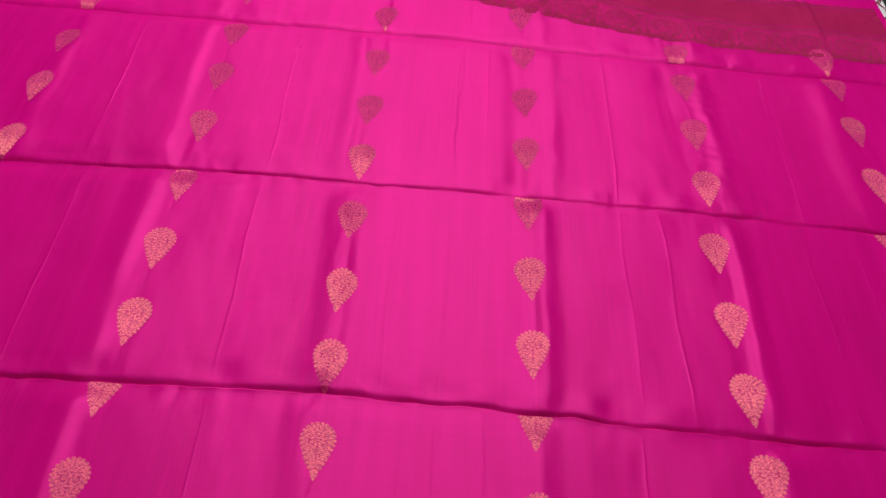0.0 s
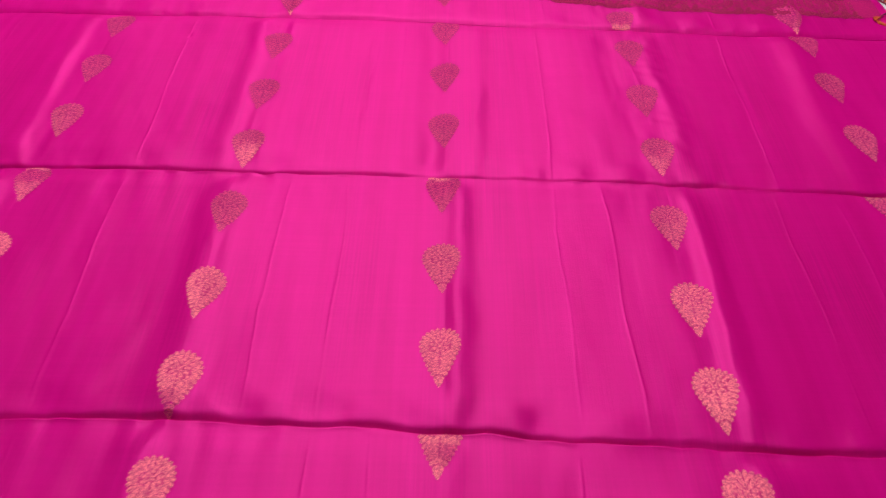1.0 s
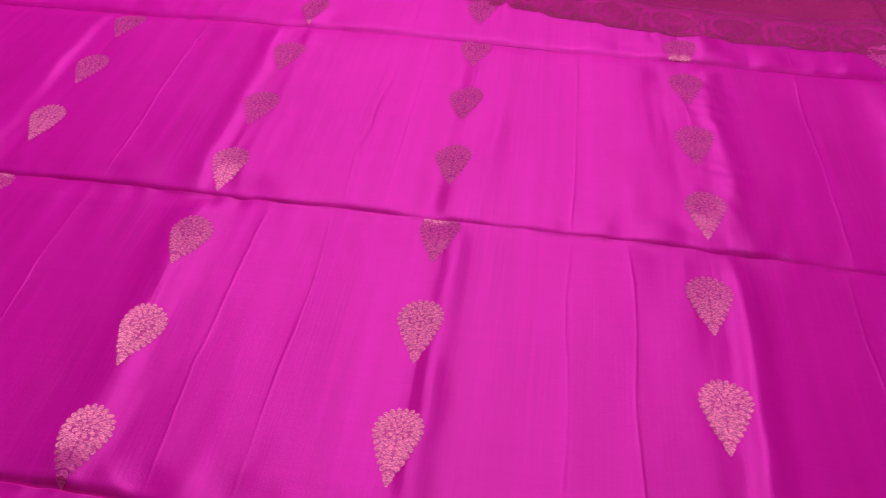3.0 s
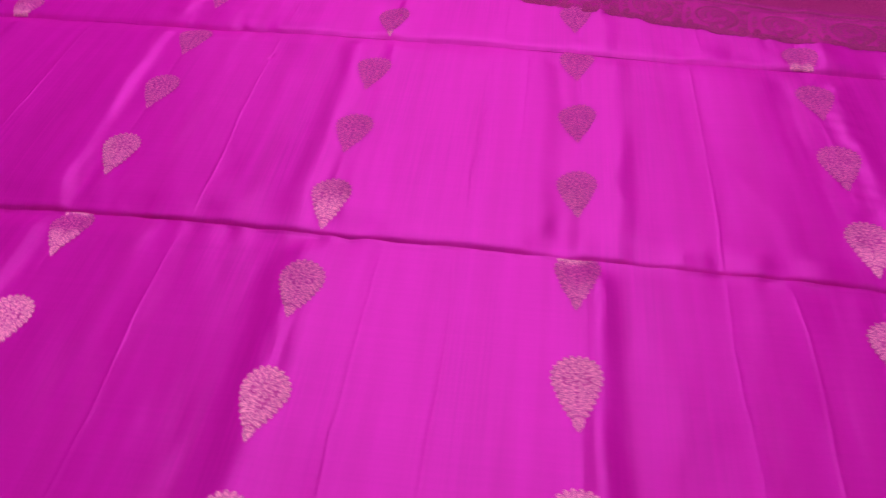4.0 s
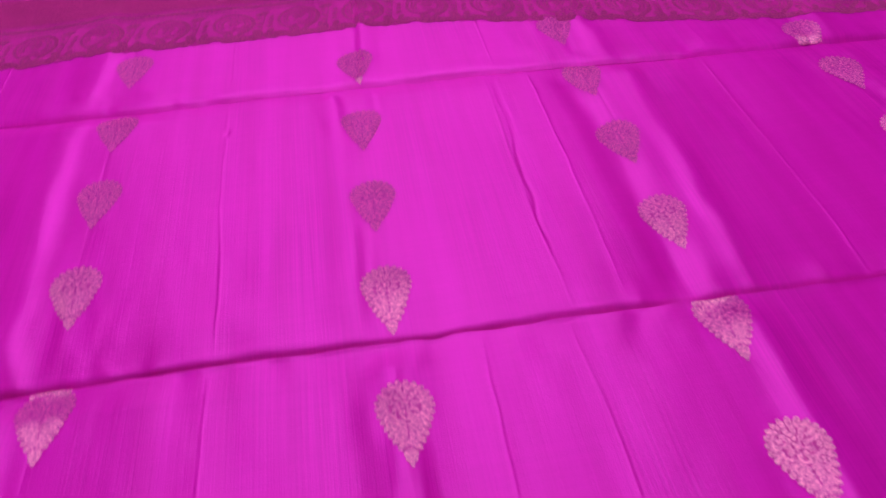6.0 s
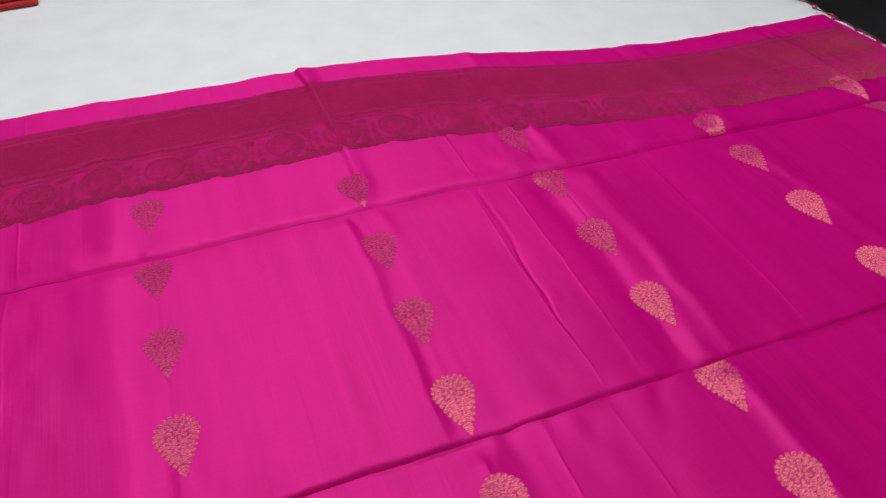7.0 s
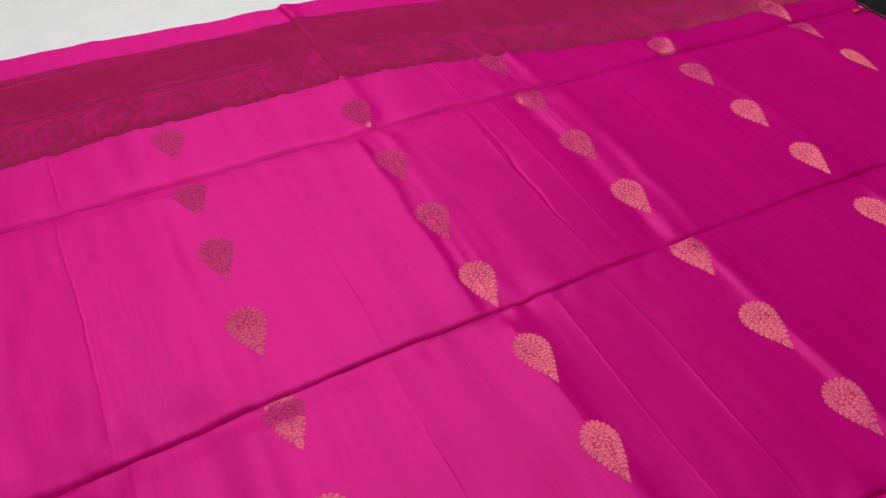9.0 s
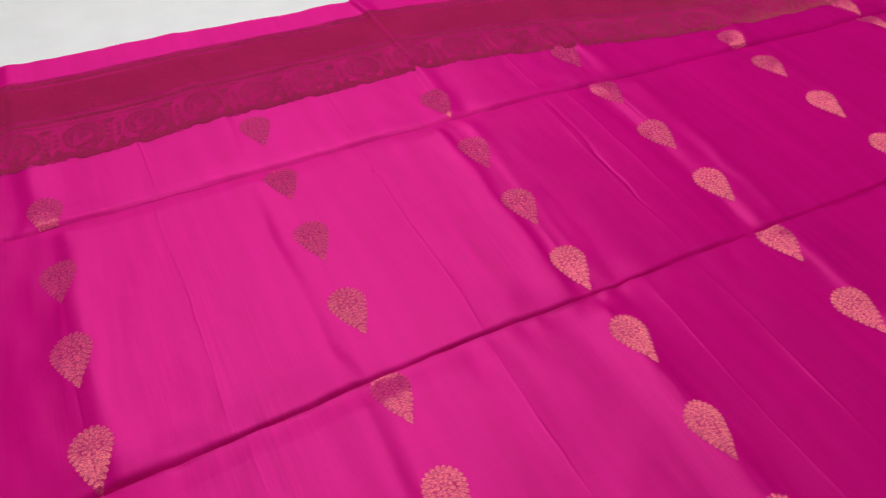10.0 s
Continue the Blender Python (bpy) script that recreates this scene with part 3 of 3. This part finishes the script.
def paisley_motif():
    """One curled paisley with its floret, and the sprays beside it."""
    s = Sheet()
    cx, cy = 0.001, 0.0480

    def arc(r, a0, a1, n, dx=0.0, dy=0.0):
        return [(cx + dx + r * math.cos(radians(a)), cy + dy + r * 1.06 * math.sin(radians(a))) for a in np.linspace(a0, a1, n)]

    # the broad outer band runs over the head, down one side and ends in a curl
    curl = [(cx - 0.0040 + (0.0072 - 0.0058 * a) * math.cos(-0.9 - 7.2 * a), cy - 0.0268 + (0.0072 - 0.0058 * a) * math.sin(-0.9 - 7.2 * a)) for a in np.linspace(0, 1, 20)]
    s.ribbon(arc(0.0236, 215, -58, 34), lambda a: 0.0034 + 0.0030 * a)
    s.ribbon([arc(0.0236, -58, -58, 1)[0], (cx + 0.0075, cy - 0.0275), (cx + 0.0035, cy - 0.0322)] + curl, lambda a: 0.0064 - 0.0040 * a)
    inner = [(cx - 0.0190 + 0.0300 * a, cy - 0.0150 - 0.0080 * a - 0.0042 * math.sin(2 * math.pi * a)) for a in np.linspace(0, 1, 14)]
    s.ribbon(inner, 0.0026)
    for x, y in arc(0.0178, 208, -50, 24):
        s.petal(x, y, 1, 0, 0.0030, 0.0030, 6)
    for a in np.linspace(0.12, 0.88, 8):
        s.petal(cx - 0.0170 + 0.0290 * a, cy - 0.0112 - 0.0080 * a - 0.0042 * math.sin(2 * math.pi * a), 1, 0, 0.0028, 0.0028, 6)
    s.ribbon(arc(0.0138, 212, -45, 26), 0.0028)
    fx, fy = cx + 0.0002, cy + 0.0038
    for k in range(6):
        a = 2 * math.pi * k / 6
        s.petal(fx + 0.0056 * math.cos(a), fy + 0.0056 * math.sin(a), math.cos(a), math.sin(a), 0.0050, 0.0048, 8)
    s.petal(fx, fy, 1, 0, 0.0042, 0.0042, 8)
    for k in range(4):
        s.petal(cx - 0.0050 + 0.0045 * k, cy - 0.0076 - 0.0012 * k, 0.9, 0.7 - 0.5 * k, 0.0052, 0.0024, 6)
    # sprays of leaves towards the next paisley
    gx = 0.0388
    s.ribbon([(gx - 0.006 + 0.006 * a, 0.018 + 0.050 * a + 0.002 * math.sin(6 * a)) for a in np.linspace(0, 1, 12)], 0.0016)
    for dx, y, ax, ay, l, w in ((-0.004, 0.0690, 1, 0.35, 0.019, 0.0110), (0.0075, 0.0585, 0.5, 0.9, 0.010, 0.0050), (-0.0075, 0.0575, -0.5, 0.9, 0.010, 0.0044), (0.0065, 0.0480, 0.6, 0.8, 0.011, 0.0052), (-0.0070, 0.0465, -0.6, 0.8, 0.010, 0.0046), (0.0050, 0.0375, 0.7, 0.8, 0.011, 0.0052), (-0.0075, 0.0355, -0.7, 0.8, 0.010, 0.0050), (-0.0090, 0.0225, -0.5, 0.85, 0.020, 0.0115), (0.0060, 0.0240, 0.35, 0.9, 0.016, 0.0080)):
        s.petal(gx + dx, y, ax, ay, l, w, 12, True)
    # large leaves whose ends make the scalloped edge
    for dx, y, ax, ay, l, w in ((-0.020, 0.0150, 1, -0.35, 0.021, 0.0120), (-0.004, 0.0085, 1, -0.1, 0.019, 0.0115), (0.012, 0.0100, 1, 0.25, 0.019, 0.0125), (0.027, 0.0120, 0.8, 0.6, 0.020, 0.0140), (0.044, 0.0120, 1, -0.5, 0.017, 0.0120)):
        s.petal(dx, y, ax, ay, l, w, 12)
    return s


def border_place(x0):
    return lambda a, q: (x0 + a, float(BORDER(x0 + a)) + q * float(squeeze(x0 + a)))


def border_strip(name, q0, q1, steps, teeth, parent, label, mat):
    """A woven strip along the border; with teeth, its two long edges are saw-toothed."""
    x = np.linspace(X_LEFT + 0.001, X_END - 0.012, 1032 if teeth else 516)
    rows = []
    for k, q in enumerate(np.linspace(q0, q1, steps)):
        bite = 0.0
        if teeth and k in (0, steps - 1):
            bite = teeth * (np.arange(len(x)) % 3 / 2.0) * (1 if k == 0 else -1)
        y = BORDER(x) + (q + bite) * squeeze(x)
        rows.append(np.column_stack([x, y, height("S", x, y) + 0.0006]))
    co = np.concatenate(rows)
    m = len(x)
    faces = [(r * m + j, r * m + j + 1, (r + 1) * m + j + 1, (r + 1) * m + j) for r in range(steps - 1) for j in range(m - 1)]
    return mesh_object(name, co.tolist(), faces, mat, parent, label, uv=True)


def scallop_ground(parent):
    """The woven ground of the paisley row, with a scalloped lower edge."""
    x = np.linspace(X_LEFT + 0.001, X_END - 0.012, 1032)
    edge = 0.0065 + 0.0035 * np.abs(np.sin(x * math.pi / 0.0155)) + 0.004 * np.cos((x + 0.485) * 2 * math.pi / 0.0775)
    rows = []
    for a in np.linspace(0, 1, 26):
        y = BORDER(x) + (edge + (0.1945 - edge) * a) * squeeze(x)
        rows.append(np.column_stack([x, y, height("S", x, y) + 0.00032]))
    m = len(x)
    faces = [(r * m + j, r * m + j + 1, (r + 1) * m + j + 1, (r + 1) * m + j) for r in range(25) for j in range(m - 1)]
    return mesh_object("paisley_ground", np.concatenate(rows).tolist(), faces, BORDER_GROUND, parent, "dark crimson woven ground", uv=True)


def tube(points, radius, sides=6):
    """Verts and faces of a round cord along points."""
    verts, faces = [], []
    n = len(points)
    for k, p in enumerate(points):
        t = (Vector(points[min(k + 1, n - 1)]) - Vector(points[max(k - 1, 0)])).normalized()
        u = t.cross(Vector((0, 0, 1)))
        u = u.normalized() if u.length > 1e-4 else Vector((1, 0, 0))
        v = t.cross(u)
        r = radius[k] if isinstance(radius, list) else radius
        for j in range(sides):
            a = 2 * math.pi * j / sides
            verts.append(tuple(Vector(p) + r * (math.cos(a) * u + math.sin(a) * v)))
    for k in range(n - 1):
        for j in range(sides):
            faces.append((k * sides + j, k * sides + (j + 1) % sides, (k + 1) * sides + (j + 1) % sides, (k + 1) * sides + j))
    faces.append(tuple(range(sides)))
    faces.append(tuple((n - 1) * sides + j for j in range(sides)))
    return verts, faces


def build_saree():
    saree = tagged(new("saree"), "magenta silk saree with copper leaf motifs, spread in flat pleats", "saree")
    saree_cloth(saree)
    leaf = leaf_motif()
    rnd = random.Random(5)

    def motif(p, x, y):
        turn = radians(rnd.uniform(-2.5, 2.5))
        size = 1.0 + rnd.uniform(-0.02, 0.02)
        c, s = math.cos(turn) * size, math.sin(turn) * size
        leaf.lay("leaf_motif", p, lambda a, b: (x + c * a - s * b, y + s * a + c * b), ZARI, saree)

    # columns of motifs; every other column is set half a step lower
    for p, rows in (
        ("Z", ((-0.86, (0.715, 0.605, 0.495)), (-0.615, (0.722, 0.612, 0.502)), (-0.368, (0.774, 0.664, 0.554, 0.444)), (-0.118, (0.719, 0.609, 0.499)), (0.120, (0.765, 0.655, 0.545, 0.435)), (0.370, (0.711, 0.601, 0.491)), (0.615, (0.755, 0.645, 0.535)))),
        ("A", ((-0.86, (1.03, 0.92, 0.81)), (-0.618, (1.036, 0.926, 0.816)), (-0.360, (1.082, 0.970, 0.861)), (-0.119, (1.033, 0.921, 0.819)), (0.1185, (1.071, 0.959, 0.850)), (0.366, (1.018, 0.907, 0.807)), (0.612, (1.055, 0.945, 0.835)))),
        ("B", ((-0.865, (1.20, 1.31, 1.42)), (-0.620, (1.140, 1.250, 1.362)), (-0.359, (1.194, 1.304, 1.412)), (-0.119, (1.143, 1.249, 1.361)), (0.118, (1.180, 1.290, 1.402)), (0.374, (1.131, 1.239, 1.346)), (0.623, (1.154, 1.263, 1.366)))),
    ):
        for x, ys in rows:
            for y in ys:
                motif(p, x, y)
    for x, y in ((-0.865, 1.53), (-0.622, 1.477), (-0.357, 1.526), (-0.115, 1.478), (0.115, 1.500), (0.372, 1.420), (0.618, 1.428)):
        motif("S", x, y)

    # the woven border, from the scalloped row of paisleys to the plain edge
    scallop_ground(saree)
    border_strip("zari_line", 0.0795, 0.0815, 2, 0, saree, "", ZARI_BORDER)
    border_strip("zari_zigzag", 0.0850, 0.0965, 3, 0.0028, saree, "", ZARI_BORDER)
    border_strip("zari_line", 0.0990, 0.1005, 2, 0, saree, "", ZARI_BORDER)
    border_strip("zari_band", 0.1025, 0.1740, 14, 0, saree, "broad plain copper band", ZARI_BAND)
    border_strip("zari_zigzag", 0.1770, 0.1880, 3, 0.0028, saree, "", ZARI_BORDER)
    border_strip("zari_line", 0.1910, 0.1925, 2, 0, saree, "", ZARI_BORDER)
    paisley = paisley_motif()
    step = 0.0775
    x = -0.485 - 10 * step
    while x < X_END - 0.06:
        if x > X_LEFT + 0.05:
            paisley.lay("paisley", "S", border_place(x), ZARI_BORDER, saree)
        x += step

    # knotted thread fringe along the cut end
    y, k = 0.30, 0
    while y < 1.74:
        p = "Z" if y < FOLD2(X_END) else "A" if y < FOLD1(X_END) else "B" if y < FOLD0(X_END) else "S"
        z = float(height(p, X_END, y)) + 0.001
        gap = 0.044 + rnd.uniform(-0.005, 0.005)
        mid = [(X_END - 0.002 + 0.014 * math.sin(math.pi * a) + 0.0008 * math.sin(20 * a), y + gap * a, max(z + 0.0012 - 0.004 * math.sin(math.pi * a), 0.003)) for a in np.linspace(0, 1, 9)]
        v, f = tube(mid, [0.0019, 0.0011, 0.0009, 0.0010, 0.0016, 0.0010, 0.0009, 0.0011, 0.0019])
        mesh_object("fringe_loop", v, f, THREAD, saree)
        onto = 1.36 < y + gap < 1.46
        sign = -1 if onto else 0.45
        bend = rnd.uniform(-0.018, 0.018)
        length = 0.024 + rnd.uniform(-0.004, 0.006)
        cord = []
        for a in np.linspace(0, 1, 6):
            cx, cy = X_END + 0.002 + sign * length * a, y + gap + bend * a + 0.004 * math.sin(4.0 * a + k)
            cz = float(height(p, min(cx, X_END), cy)) + 0.0034 if onto else max(z * (1 - a), 0.0) + 0.0035
            cord.append((cx, cy, cz))
        v, f = tube(cord, 0.0011)
        strand = mesh_object("fringe_cord", v, f, THREAD, saree)
        ex, ey, ez = cord[-1]
        dx, dy = sign / abs(sign), bend / length
        v, f = [], []
        for j in range(7):
            spread = (j - 3) * 0.0008
            pts = [(ex + dx * 0.009 * a * (1 if onto else 0.3), ey + dy * 0.012 * a + spread * (0.4 + 1.1 * a), ez + 0.0006 * math.sin(3 * a + j)) for a in np.linspace(-0.1, 1, 5)]
            tv, tf = tube(pts, [0.0012, 0.0016, 0.0015, 0.0013, 0.0008], 5)
            f += [tuple(i + len(v) for i in face) for face in tf]
            v += tv
        mesh_object("tassel", v, f, TASSEL, strand, "small orange thread tassel")
        y += gap
        k += 1
    return saree


build_saree()


# ---- a folded red cloth beyond the saree ----
def red_bundle():
    ob = tagged(new("folded_cloth"), "folded dark red cloth lying on the white table", "cloth")
    ob.location = (-0.82, 2.42, 0.0)
    for k in range(3):
        bm = box(-0.33 + 0.006 * k, -0.19 + 0.004 * k, 0.001 + 0.0125 * k, 0.33 - 0.004 * k, 0.19 - 0.005 * k, 0.0125 + 0.0125 * k, 0.005)
        bmesh.ops.subdivide_edges(bm, edges=[e for e in bm.edges if e.calc_length() > 0.2], cuts=14, use_grid_fill=True)
        for v in bm.verts:
            v.co.z = max(v.co.z + 0.0012 * noise.noise(v.co * 14 + Vector((k, 0, 0))), 0.0006)
            v.co.y += 0.004 * noise.noise(v.co * 9 + Vector((0, k * 3, 0)))
        layer = part("layer", bm, RED_CLOTH, ob)
        layer.data.polygons.foreach_set("use_smooth", [True] * len(layer.data.polygons))
    return ob


red_bundle()
